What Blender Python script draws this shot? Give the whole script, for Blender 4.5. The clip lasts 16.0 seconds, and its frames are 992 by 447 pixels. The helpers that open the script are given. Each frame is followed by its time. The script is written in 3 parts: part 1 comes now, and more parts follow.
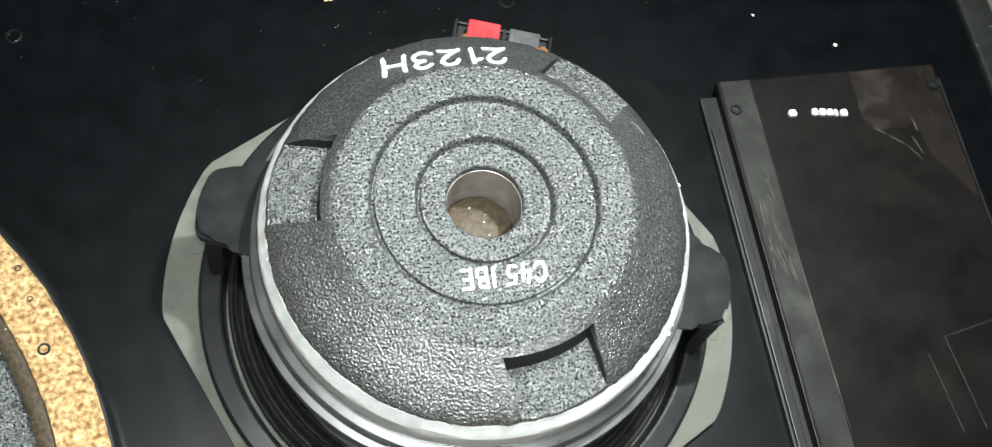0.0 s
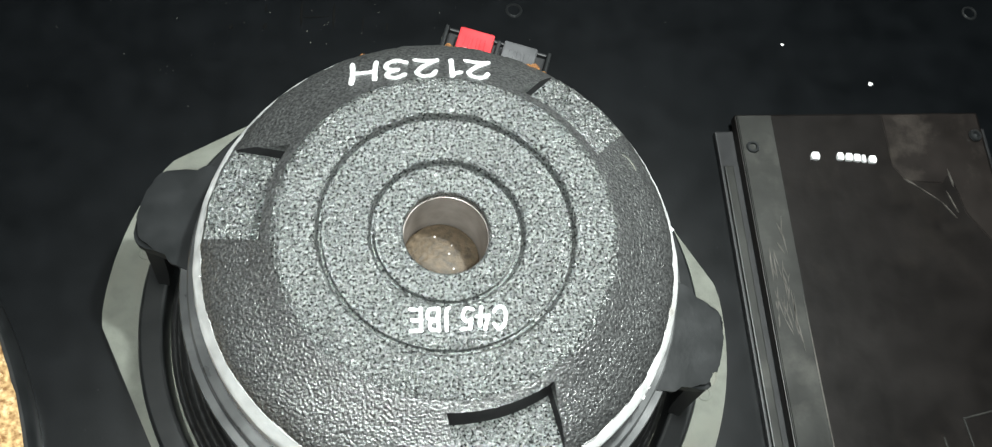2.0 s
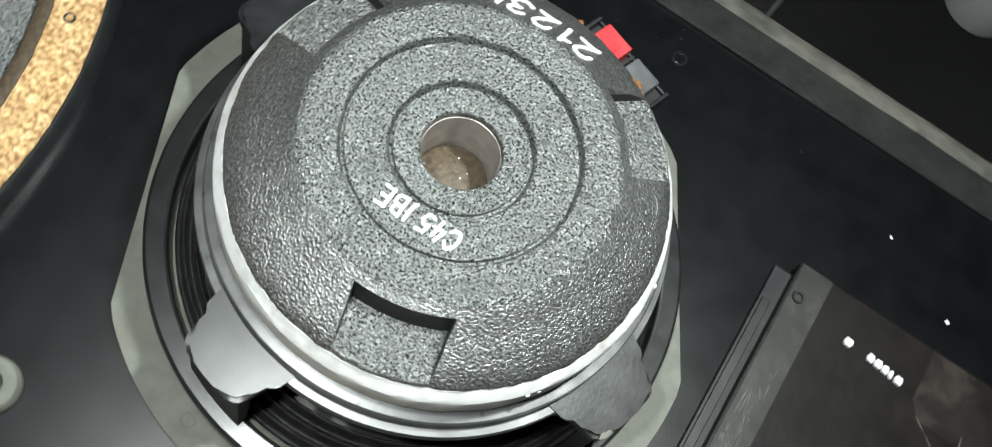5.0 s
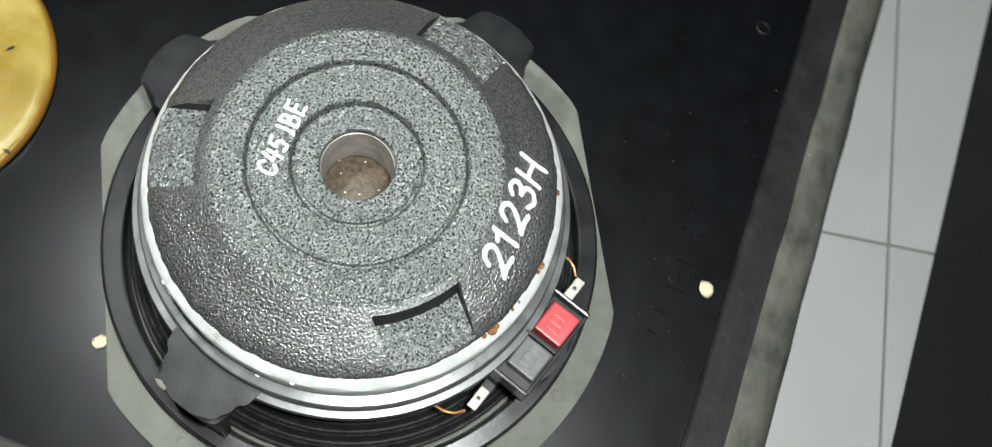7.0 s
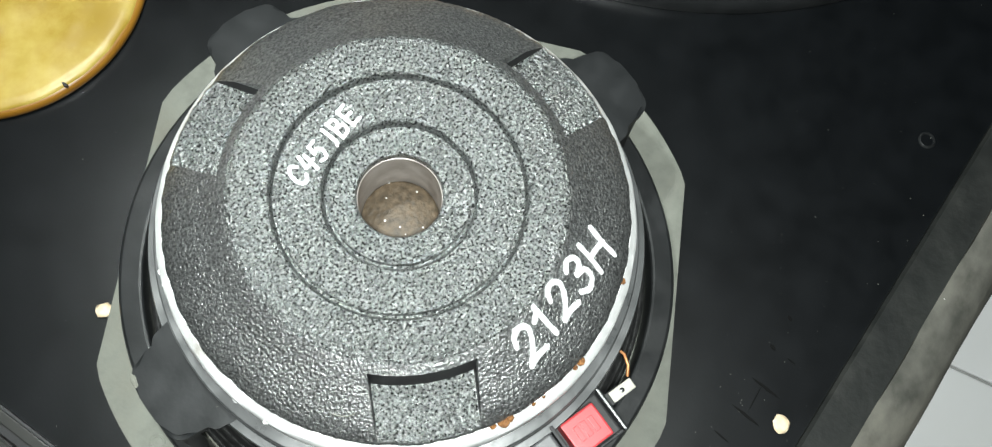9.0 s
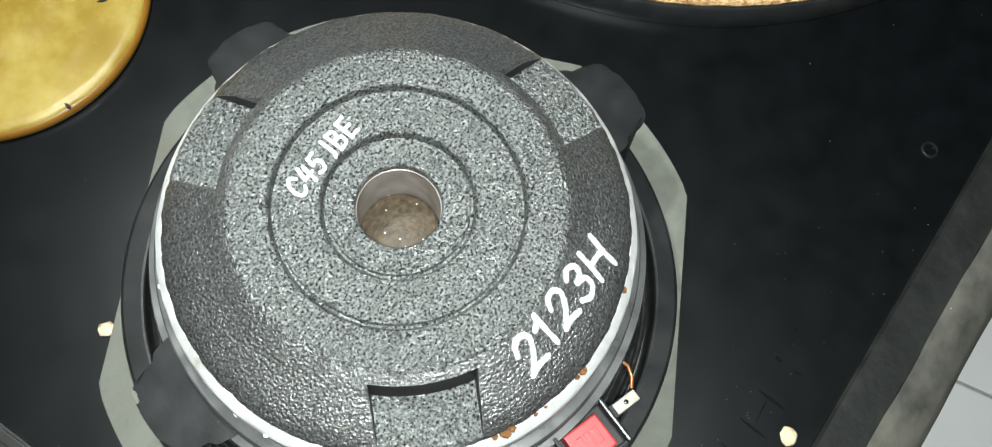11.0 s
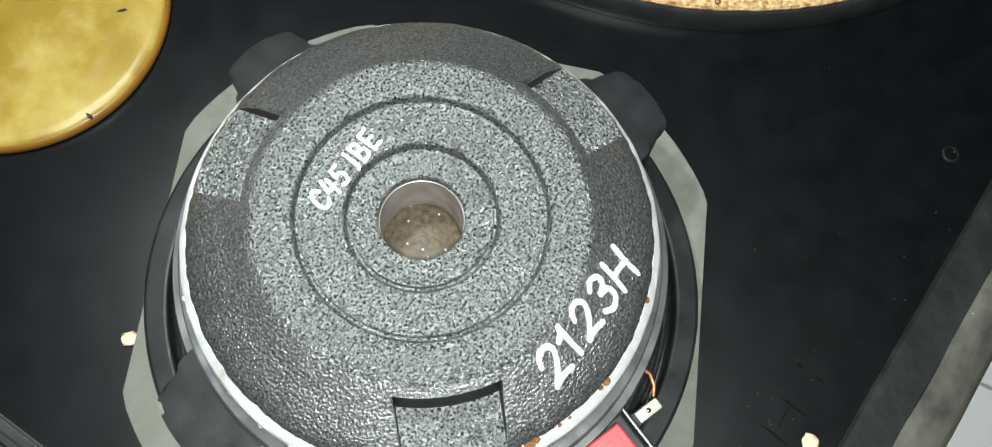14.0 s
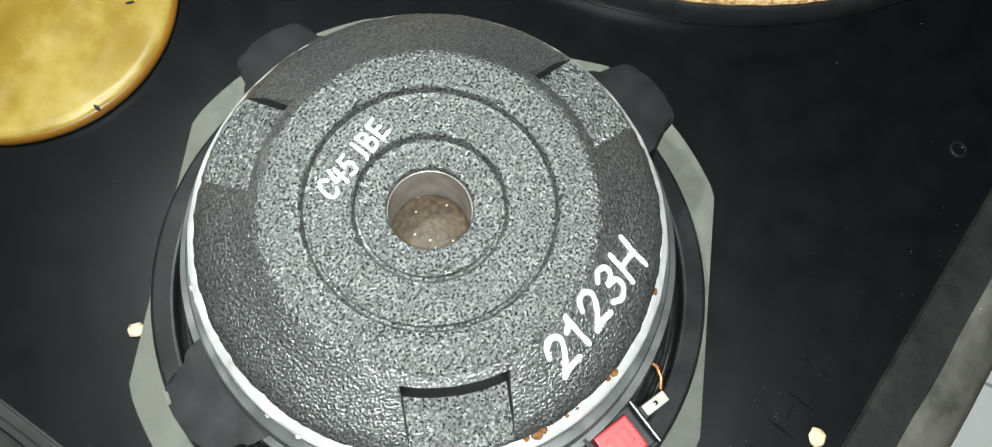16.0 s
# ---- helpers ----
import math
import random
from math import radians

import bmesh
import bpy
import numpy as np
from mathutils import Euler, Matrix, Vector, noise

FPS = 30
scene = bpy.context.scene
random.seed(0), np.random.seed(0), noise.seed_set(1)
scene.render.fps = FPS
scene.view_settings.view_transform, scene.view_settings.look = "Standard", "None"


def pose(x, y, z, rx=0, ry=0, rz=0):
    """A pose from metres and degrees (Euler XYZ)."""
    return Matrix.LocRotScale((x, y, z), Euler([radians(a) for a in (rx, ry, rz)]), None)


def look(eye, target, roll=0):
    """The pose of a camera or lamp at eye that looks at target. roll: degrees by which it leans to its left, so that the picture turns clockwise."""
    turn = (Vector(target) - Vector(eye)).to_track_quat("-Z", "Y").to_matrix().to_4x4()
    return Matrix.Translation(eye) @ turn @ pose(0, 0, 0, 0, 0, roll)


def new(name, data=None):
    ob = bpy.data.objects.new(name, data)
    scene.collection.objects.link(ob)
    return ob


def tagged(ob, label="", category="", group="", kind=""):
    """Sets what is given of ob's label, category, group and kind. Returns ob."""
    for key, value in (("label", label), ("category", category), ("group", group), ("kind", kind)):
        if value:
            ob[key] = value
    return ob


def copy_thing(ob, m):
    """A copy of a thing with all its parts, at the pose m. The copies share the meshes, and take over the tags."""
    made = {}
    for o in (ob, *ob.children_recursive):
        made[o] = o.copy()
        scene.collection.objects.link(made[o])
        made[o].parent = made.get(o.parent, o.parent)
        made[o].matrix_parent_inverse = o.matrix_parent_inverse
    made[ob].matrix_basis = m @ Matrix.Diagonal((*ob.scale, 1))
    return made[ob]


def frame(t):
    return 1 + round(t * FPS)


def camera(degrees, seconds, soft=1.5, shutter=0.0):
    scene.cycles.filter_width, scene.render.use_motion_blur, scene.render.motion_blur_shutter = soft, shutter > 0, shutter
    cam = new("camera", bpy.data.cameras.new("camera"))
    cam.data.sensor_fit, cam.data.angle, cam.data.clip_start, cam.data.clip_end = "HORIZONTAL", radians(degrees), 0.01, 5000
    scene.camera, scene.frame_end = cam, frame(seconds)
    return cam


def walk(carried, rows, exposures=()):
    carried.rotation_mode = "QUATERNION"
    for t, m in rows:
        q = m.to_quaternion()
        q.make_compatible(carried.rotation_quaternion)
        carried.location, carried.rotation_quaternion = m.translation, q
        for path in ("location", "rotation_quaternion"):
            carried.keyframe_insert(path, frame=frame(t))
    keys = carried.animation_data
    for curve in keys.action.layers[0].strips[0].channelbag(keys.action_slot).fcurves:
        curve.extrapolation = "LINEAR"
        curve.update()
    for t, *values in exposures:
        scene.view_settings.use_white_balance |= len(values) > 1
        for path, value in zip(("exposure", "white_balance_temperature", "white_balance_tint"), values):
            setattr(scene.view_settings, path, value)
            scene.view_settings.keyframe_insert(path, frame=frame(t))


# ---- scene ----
cam = camera(50.0, 16.0, soft=1.2, shutter=0.3)
walk(cam, [
    (0, pose(-0.0733, -0.1656, 0.4948, 23.29, -7.31, -9.6)),
    (0.5, pose(-0.0621, -0.1517, 0.4752, 22.59, -7.22, -4.69)),
    (1, pose(-0.0434, -0.147, 0.4645, 22.95, -7.15, -4.24)),
    (1.5, pose(-0.041, -0.1471, 0.4596, 22.72, -7.25, -3.84)),
    (2, pose(-0.0364, -0.1413, 0.4602, 22.88, -7.05, -4.39)),
    (2.5, pose(-0.0363, -0.1399, 0.4594, 22.73, -7.21, -4.41)),
    (3, pose(-0.0354, -0.1415, 0.4652, 22.95, -7.2, -4.42)),
    (3.5, pose(-0.031, -0.1401, 0.4666, 22.71, -7.02, -4.23)),
    (4, pose(-0.035, -0.1601, 0.4673, 22.96, -7.24, -0.3)),
    (4.2, pose(-0.0272, -0.1762, 0.4645, 23.43, -8.86, 4.18)),
    (6.3, pose(0.1529, -0.0592, 0.5203, 16.18, -8.43, 82.46)),
    (6.5, pose(0.1633, -0.0171, 0.5317, 16.4, -7.92, 89.06)),
    (7, pose(0.1474, 0.0574, 0.5274, 17.84, -7.37, 109.84)),
    (7.5, pose(0.1423, 0.0873, 0.5249, 18.61, -3.8, 117.93)),
    (8, pose(0.1428, 0.0723, 0.5116, 18.35, -3.92, 114.93)),
    (8.5, pose(0.1065, 0.0754, 0.4818, 17.62, -4.38, 123.79)),
    (8.7, pose(0.0924, 0.0738, 0.4768, 16.53, -4.42, 125.5)),
    (11, pose(0.0961, 0.0818, 0.4724, 18.35, -3.62, 124.93)),
    (11.5, pose(0.0967, 0.0828, 0.4715, 18.44, -3.3, 124.75)),
    (12, pose(0.0956, 0.0804, 0.4704, 18.4, -3.15, 124.71)),
    (12.5, pose(0.0931, 0.08, 0.4712, 18.24, -3.18, 124.65)),
    (13, pose(0.09, 0.0757, 0.4736, 18.02, -3.2, 124.71)),
    (13.5, pose(0.0935, 0.076, 0.4748, 18.25, -2.99, 124.72)),
    (14, pose(0.0942, 0.075, 0.4745, 18.07, -2.98, 124.84)),
    (14.5, pose(0.0947, 0.0732, 0.4751, 17.95, -2.99, 124.88)),
    (15, pose(0.0953, 0.0728, 0.4725, 18.17, -3.13, 124.86)),
    (15.5, pose(0.0979, 0.0751, 0.4723, 18.42, -2.98, 124.94)),
    (16, pose(0.0985, 0.0759, 0.4727, 18.19, -2.9, 125.11)),
], exposures=[(0.0, 0.26), (0.5, 0.38), (1.0, 0.30), (1.5, 0.32), (2.5, 0.20), (3.5, 0.20), (4.0, 0.26), (6.5, -0.08), (7.0, 0.0), (7.5, 0.16), (8.5, 0.26), (11.0, 0.10), (16.0, 0.10)])

# ---- world and light ----
world = bpy.data.worlds.new("world")
scene.world = world
world.use_nodes = True
world.node_tree.nodes["Background"].inputs[0].default_value = (0.75, 0.85, 1.0, 1)
world.node_tree.nodes["Background"].inputs[1].default_value = 0.01


def area_lamp(name, at, target, size, watts, colour):
    data = bpy.data.lights.new(name, "AREA")
    data.shape, data.size, data.energy, data.color = "DISK", size, watts, colour
    ob = new(name, data)
    ob.matrix_world = look(at, target)
    return ob


# unseen overhead lamp, added as weak fill for the whole room
LAMP = (-0.06, 0.01, 1.75)
# two added spots near the camera's resting places stand in for its own light
ADDED_SPOTS = ((-0.052, -0.195, 0.555), (0.125, 0.102, 0.575))
area_lamp("added_fill_light", (LAMP[0], LAMP[1], LAMP[2] - 0.045), (LAMP[0], LAMP[1] + 0.0001, 0), 0.16, 11, (0.925, 1.0, 0.97))
for at, watts in zip(ADDED_SPOTS, (2.2, 4.35)):
    area_lamp("added_spot_light", at, (0.0, 0.0001, 0.05), 0.03, watts, (0.925, 1.0, 0.97))


# ---- materials ----
def material(name, dark, light, rough=0.5, metal=0.0, scale=40.0, detail=4.0, bump=0.0, bump_scale=None, depth=0.001,
             stain=None, stain_scale=6.0, stain_at=(0.5, 0.65), rough_spread=0.1, spec=0.5, spots=None, coat=0.0, per_object=0.0):
    """Two scales of colour variation, roughness variation, and a fine relief."""
    m = bpy.data.materials.new(name)
    m.use_nodes = True
    n, l = m.node_tree.nodes, m.node_tree.links
    b = n["Principled BSDF"]
    co = n.new("ShaderNodeTexCoord")
    fine = n.new("ShaderNodeTexNoise")
    fine.inputs["Scale"].default_value, fine.inputs["Detail"].default_value = scale, detail
    l.new(co.outputs["Object"], fine.inputs["Vector"])
    ramp = n.new("ShaderNodeValToRGB")
    ramp.color_ramp.elements[0].position, ramp.color_ramp.elements[1].position = 0.32, 0.7
    ramp.color_ramp.elements[0].color, ramp.color_ramp.elements[1].color = (*dark, 1), (*light, 1)
    l.new(fine.outputs["Fac"], ramp.inputs["Fac"])
    colour = ramp.outputs["Color"]
    if stain:
        big = n.new("ShaderNodeTexNoise")
        big.inputs["Scale"].default_value, big.inputs["Detail"].default_value, big.inputs["Roughness"].default_value = stain_scale, 6, 0.65
        l.new(co.outputs["Object"], big.inputs["Vector"])
        mask = n.new("ShaderNodeMapRange")
        mask.inputs["From Min"].default_value, mask.inputs["From Max"].default_value = stain_at
        l.new(big.outputs["Fac"], mask.inputs["Value"])
        mix = n.new("ShaderNodeMix")
        mix.data_type = "RGBA"
        mix.inputs["B"].default_value = (*stain, 1)
        l.new(mask.outputs["Result"], mix.inputs["Factor"])
        l.new(colour, mix.inputs["A"])
        colour = mix.outputs["Result"]
    if spots:
        shade, density, size = spots
        cell = n.new("ShaderNodeTexVoronoi")
        cell.inputs["Scale"].default_value = density
        l.new(co.outputs["Object"], cell.inputs["Vector"])
        hitmask = n.new("ShaderNodeMapRange")
        hitmask.inputs["From Min"].default_value, hitmask.inputs["From Max"].default_value = size, size * 0.6
        l.new(cell.outputs["Distance"], hitmask.inputs["Value"])
        mix2 = n.new("ShaderNodeMix")
        mix2.data_type = "RGBA"
        mix2.inputs["B"].default_value = (*shade, 1)
        l.new(hitmask.outputs["Result"], mix2.inputs["Factor"])
        l.new(colour, mix2.inputs["A"])
        colour = mix2.outputs["Result"]
    if per_object:
        info = n.new("ShaderNodeObjectInfo")
        tone = n.new("ShaderNodeMapRange")
        tone.inputs["To Min"].default_value, tone.inputs["To Max"].default_value = 1 - per_object, 1 + per_object
        l.new(info.outputs["Random"], tone.inputs["Value"])
        scale_c = n.new("ShaderNodeVectorMath")
        scale_c.operation = "SCALE"
        l.new(colour, scale_c.inputs[0])
        l.new(tone.outputs["Result"], scale_c.inputs["Scale"])
        colour = scale_c.outputs[0]
    l.new(colour, b.inputs["Base Color"])
    r = n.new("ShaderNodeMapRange")
    r.inputs["To Min"].default_value, r.inputs["To Max"].default_value = max(0.03, rough - rough_spread), min(1.0, rough + rough_spread)
    l.new(fine.outputs["Fac"], r.inputs["Value"])
    l.new(r.outputs["Result"], b.inputs["Roughness"])
    b.inputs["Metallic"].default_value = metal
    b.inputs["Specular IOR Level"].default_value = spec
    b.inputs["Coat Weight"].default_value = coat
    if bump:
        rel = n.new("ShaderNodeTexNoise")
        rel.inputs["Scale"].default_value, rel.inputs["Detail"].default_value = bump_scale or scale, 3
        l.new(co.outputs["Object"], rel.inputs["Vector"])
        bp = n.new("ShaderNodeBump")
        bp.inputs["Strength"].default_value, bp.inputs["Distance"].default_value = bump, depth
        l.new(rel.outputs["Fac"], bp.inputs["Height"])
        l.new(bp.outputs["Normal"], b.inputs["Normal"])
    return m


CRINKLE = material("black_crinkle_paint", (0.042, 0.0435, 0.043), (0.335, 0.348, 0.342), 0.29, metal=0.78, scale=980, bump=1.0, bump_scale=850, depth=0.0014, stain=(0.19, 0.197, 0.194), stain_scale=9, stain_at=(0.6, 0.95), rough_spread=0.1)
FLANK = material("black_smooth_cast_flank", (0.17, 0.172, 0.172), (0.52, 0.527, 0.523), 0.36, metal=0.9, scale=900, bump=0.8, bump_scale=950, depth=0.0009, stain=(0.27, 0.27, 0.27), stain_scale=14, stain_at=(0.55, 0.9), rough_spread=0.07)
SILVER = material("worn_bare_steel", (0.68, 0.68, 0.675), (0.86, 0.86, 0.855), 0.5, metal=0.0, scale=160, bump=0.2, bump_scale=300, depth=0.0004, stain=(0.4, 0.36, 0.32), stain_scale=40, stain_at=(0.62, 0.75))
BASKET = material("black_satin_basket_paint", (0.011, 0.012, 0.0125), (0.019, 0.020, 0.021), 0.30, rough_spread=0.05, spec=0.75, scale=90, bump=0.15, bump_scale=500, depth=0.0003, stain=(0.023, 0.024, 0.024), stain_scale=22, stain_at=(0.5, 0.8))
# basket black made lighter: lamp sheen on the neck put into its colour
NECK = material("worn_neck_paint_and_sheen", (0.055, 0.057, 0.058), (0.095, 0.097, 0.099), 0.30, rough_spread=0.08, spec=1.0, scale=90, bump=0.15, bump_scale=400, depth=0.0003, stain=(0.2, 0.2, 0.2), stain_scale=22, stain_at=(0.52, 0.8))
SCRATCH = material("raw_dark_scratch", (0.0012, 0.0012, 0.0012), (0.002, 0.002, 0.002), 0.6, scale=200, spec=0.1)
GASKET = material("grey_fibre_gasket", (0.118, 0.122, 0.103), (0.165, 0.170, 0.146), 0.75, scale=120, bump=0.3, bump_scale=500, depth=0.0004, stain=(0.125, 0.122, 0.100), stain_scale=15)
CONE = material("black_paper_cone", (0.012, 0.012, 0.012), (0.035, 0.035, 0.035), 0.42, spec=0.8, scale=300, bump=0.5, bump_scale=350, depth=0.0006, stain=(0.07, 0.07, 0.065), stain_scale=60, stain_at=(0.6, 0.8))
BOARD = material("black_painted_baffle", (0.0018, 0.0023, 0.0028), (0.0034, 0.0041, 0.0049), 0.29, scale=60, bump=0.10, bump_scale=700, depth=0.0003, stain=(0.0040, 0.0048, 0.0057), stain_scale=14, stain_at=(0.5, 0.78), spots=((0.10, 0.10, 0.105), 150, 0.022), spec=0.34, rough_spread=0.03)
EDGE = material("dusty_worn_black_edge", (0.060, 0.060, 0.052), (0.135, 0.130, 0.114), 0.85, scale=70, bump=0.4, bump_scale=160, depth=0.001, stain=(0.18, 0.17, 0.145), stain_scale=16, stain_at=(0.48, 0.75), spots=((0.6, 0.6, 0.57), 55, 0.03), spec=0.2)
LIP = material("dusty_black_lip", (0.007, 0.008, 0.0075), (0.016, 0.017, 0.0155), 0.6, scale=70, bump=0.4, bump_scale=200, depth=0.001, stain=(0.036, 0.036, 0.032), stain_scale=20, stain_at=(0.54, 0.8), spots=((0.36, 0.36, 0.348), 60, 0.03), spec=0.25)
WORN = material("worn_grey_plastic", (0.0144, 0.0144, 0.0132), (0.030, 0.030, 0.027), 0.42, scale=50, bump=0.3, bump_scale=140, depth=0.0006, stain=(0.075, 0.072, 0.064), stain_scale=26, stain_at=(0.58, 0.85), spec=0.35)
SCUFFED = material("scuffed_brown_plastic", (0.008, 0.0062, 0.0055), (0.016, 0.0125, 0.011), 0.42, spec=0.3, scale=45, bump=0.3, bump_scale=120, depth=0.0008, stain=(0.050, 0.042, 0.036), stain_scale=34, stain_at=(0.52, 0.78))
WORN_PALE = material("rubbed_plastic", (0.05, 0.046, 0.04), (0.11, 0.10, 0.09), 0.5, scale=120, bump=0.3, bump_scale=300, depth=0.0004, spec=0.3)
CORK = material("speckled_cork", (0.21, 0.105, 0.040), (0.74, 0.50, 0.245), 0.9, scale=430, detail=3, bump=0.7, bump_scale=430, depth=0.001, stain=(0.80, 0.585, 0.33), stain_scale=190, stain_at=(0.54, 0.66), spec=0.2)
PLATE = material("scuffed_black_plastic", (0.0045, 0.0036, 0.0033), (0.0085, 0.0068, 0.0062), 0.42, spec=0.22, scale=45, bump=0.2, bump_scale=180, depth=0.0006, stain=(0.020, 0.0165, 0.014), stain_scale=15, stain_at=(0.58, 0.85))
BORE = material("brown_dusty_bore", (0.36, 0.325, 0.30), (0.52, 0.48, 0.455), 0.4, metal=0.4, scale=150, bump=0.3, bump_scale=400, depth=0.0004)
GAUZE = material("brown_dust_screen", (0.038, 0.026, 0.014), (0.095, 0.067, 0.040), 0.6, scale=420, bump=0.8, bump_scale=500, depth=0.0006, spots=((0.9, 0.9, 0.9), 260, 0.1))
WHITE = material("white_marker_paint", (0.78, 0.78, 0.78), (0.9, 0.9, 0.9), 0.55, scale=300, bump=0.4, bump_scale=400, depth=0.0004)
RED = material("red_plastic", (0.40, 0.028, 0.034), (0.48, 0.045, 0.052), 0.35, scale=80, bump=0.1, bump_scale=200, depth=0.0003)
BUTTON = material("grey_black_plastic", (0.06, 0.06, 0.063), (0.1, 0.1, 0.104), 0.35, scale=80)
COPPER = material("tinned_copper_lead", (0.65, 0.26, 0.1), (0.75, 0.35, 0.16), 0.4, metal=0.6, scale=200)
# moulding black; also put on steep spoke and pocket faces as shade
TERMINAL = material("matt_black_moulding_and_shade", (0.01, 0.01, 0.011), (0.02, 0.02, 0.021), 0.5, scale=90, bump=0.15, bump_scale=300, depth=0.0003, spec=0.35)
TAB = material("cream_terminal_tab", (0.45, 0.43, 0.37), (0.58, 0.56, 0.5), 0.5, scale=200, bump=0.2, bump_scale=300, depth=0.0003)
RUST = material("rust_crumb", (0.09, 0.032, 0.008), (0.24, 0.105, 0.028), 0.8, scale=700, bump=0.8, bump_scale=500, depth=0.001)
FLAKE = material("pale_wood_flake", (0.6, 0.456, 0.288), (0.816, 0.672, 0.48), 0.8, scale=300, bump=0.4, bump_scale=400, depth=0.0005)
AMBER = material("creased_amber_film", (0.24, 0.152, 0.019), (0.33, 0.222, 0.032), 0.40, scale=18, detail=3, bump=0.5, bump_scale=26, depth=0.004, stain=(0.39, 0.29, 0.070), stain_scale=17, stain_at=(0.48, 0.62))
AMBER_RIM = material("brown_amber_rim", (0.17, 0.072, 0.006), (0.26, 0.120, 0.012), 0.4, scale=40)
TILE = material("pale_floor_tile", (0.84, 0.84, 0.84), (0.90, 0.90, 0.90), 0.35, scale=9, stain=(0.86, 0.86, 0.85), stain_scale=5, bump=0.05, bump_scale=30, depth=0.001, per_object=0.03)
GROUT = material("grey_grout", (0.34, 0.34, 0.33), (0.42, 0.42, 0.41), 0.9, scale=120)
WALLS = material("dark_grey_wall_paint", (0.09, 0.09, 0.09), (0.12, 0.12, 0.12), 0.9, scale=5, bump=0.1, bump_scale=80, depth=0.001)
VINYL = material("black_textured_cabinet", (0.004, 0.0044, 0.004), (0.009, 0.0095, 0.009), 0.6, spec=0.2, scale=160, bump=0.5, bump_scale=320, depth=0.0008, stain=(0.013, 0.013, 0.012), stain_scale=7)
BADGE = material("dark_badge_panel", (0.006, 0.0065, 0.006), (0.01, 0.0105, 0.01), 0.5, scale=60, spec=0.3)
PALE = material("pale_grey_print", (0.26, 0.26, 0.25), (0.33, 0.33, 0.32), 0.5, scale=90)
GLOW = bpy.data.materials.new("lamp_diffuser")
GLOW.use_nodes = True
GLOW.node_tree.nodes["Principled BSDF"].inputs["Emission Color"].default_value = (1, 0.98, 0.94, 1)
GLOW.node_tree.nodes["Principled BSDF"].inputs["Emission Strength"].default_value = 4.0


# ---- mesh helpers ----
def finish(name, bm, mat, parent=None, label="", smooth=None):
    me = bpy.data.meshes.new(name)
    bmesh.ops.recalc_face_normals(bm, faces=bm.faces[:])
    if smooth is not None:
        for f in bm.faces:
            f.smooth = True
        for e in bm.edges:
            if len(e.link_faces) == 2 and e.calc_face_angle(0) > radians(smooth):
                e.smooth = False
    bm.to_mesh(me)
    bm.free()
    if mat:
        me.materials.append(mat)
    ob = new(name, me)
    if parent:
        ob.parent = parent
    return tagged(ob, label)


def part(name, bm, mat, parent, label="", smooth=None):
    return finish(name, bm, mat, parent, label, smooth)


def box(x0, x1, y0, y1, z0, z1, bevel=0.0, segments=2, bm=None, m=None):
    bm2 = bmesh.new()
    bmesh.ops.create_cube(bm2, size=1)
    for v in bm2.verts:
        v.co = Vector(((x0 + x1) / 2 + v.co.x * (x1 - x0), (y0 + y1) / 2 + v.co.y * (y1 - y0), (z0 + z1) / 2 + v.co.z * (z1 - z0)))
    if bevel:
        bmesh.ops.bevel(bm2, geom=bm2.edges[:], offset=bevel, segments=segments, affect="EDGES", profile=0.6)
    if m:
        bm2.transform(m)
    return bm2


def lathe(profile, steps=160, closed=False, wobble=None):
    """Spin a list of (radius, height) about the z axis; closed joins last to first."""
    bm = bmesh.new()
    rings = []
    for k, (r, z) in enumerate(profile):
        ring = []
        if r < 1e-6:
            ring = [bm.verts.new((0, 0, z))] * steps
        else:
            for i in range(steps):
                a = 2 * math.pi * i / steps
                rr = r + (wobble(k, a) if wobble else 0)
                ring.append(bm.verts.new((rr * math.cos(a), rr * math.sin(a), z)))
        rings.append(ring)
    pairs = list(zip(rings, rings[1:])) + ([(rings[-1], rings[0])] if closed else [])
    for a, b in pairs:
        for i in range(steps):
            j = (i + 1) % steps
            vs = []
            for v in (a[i], a[j], b[j], b[i]):
                if v not in vs:
                    vs.append(v)
            if len(vs) > 2:
                bm.faces.new(vs)
    return bm


def sector(profile, az0, az1, steps=16, round_end=0.0):
    """A closed (radius, height) outline swept from azimuth az0 to az1 (degrees), with end caps."""
    bm = bmesh.new()
    rings = []
    for i in range(steps + 1):
        a = radians(az0 + (az1 - az0) * i / steps)
        rings.append([bm.verts.new((r * math.cos(a), r * math.sin(a), z)) for r, z in profile])
    for a, b in zip(rings, rings[1:]):
        for i in range(len(profile)):
            j = (i + 1) % len(profile)
            bm.faces.new((a[i], a[j], b[j], b[i]))
    bm.faces.new(rings[0])
    bm.faces.new(list(reversed(rings[-1])))
    return bm


def prism(outline, z0, z1, bevel=0.0):
    bm = bmesh.new()
    low = [bm.verts.new((x, y, z0)) for x, y in outline]
    top = [bm.verts.new((x, y, z1)) for x, y in outline]
    bm.faces.new(list(reversed(low)))
    cap = bm.faces.new(top)
    for i in range(len(outline)):
        j = (i + 1) % len(outline)
        bm.faces.new((low[i], low[j], top[j], top[i]))
    if bevel:
        bmesh.ops.bevel(bm, geom=list(cap.edges), offset=bevel, segments=2, affect="EDGES")
    return bm


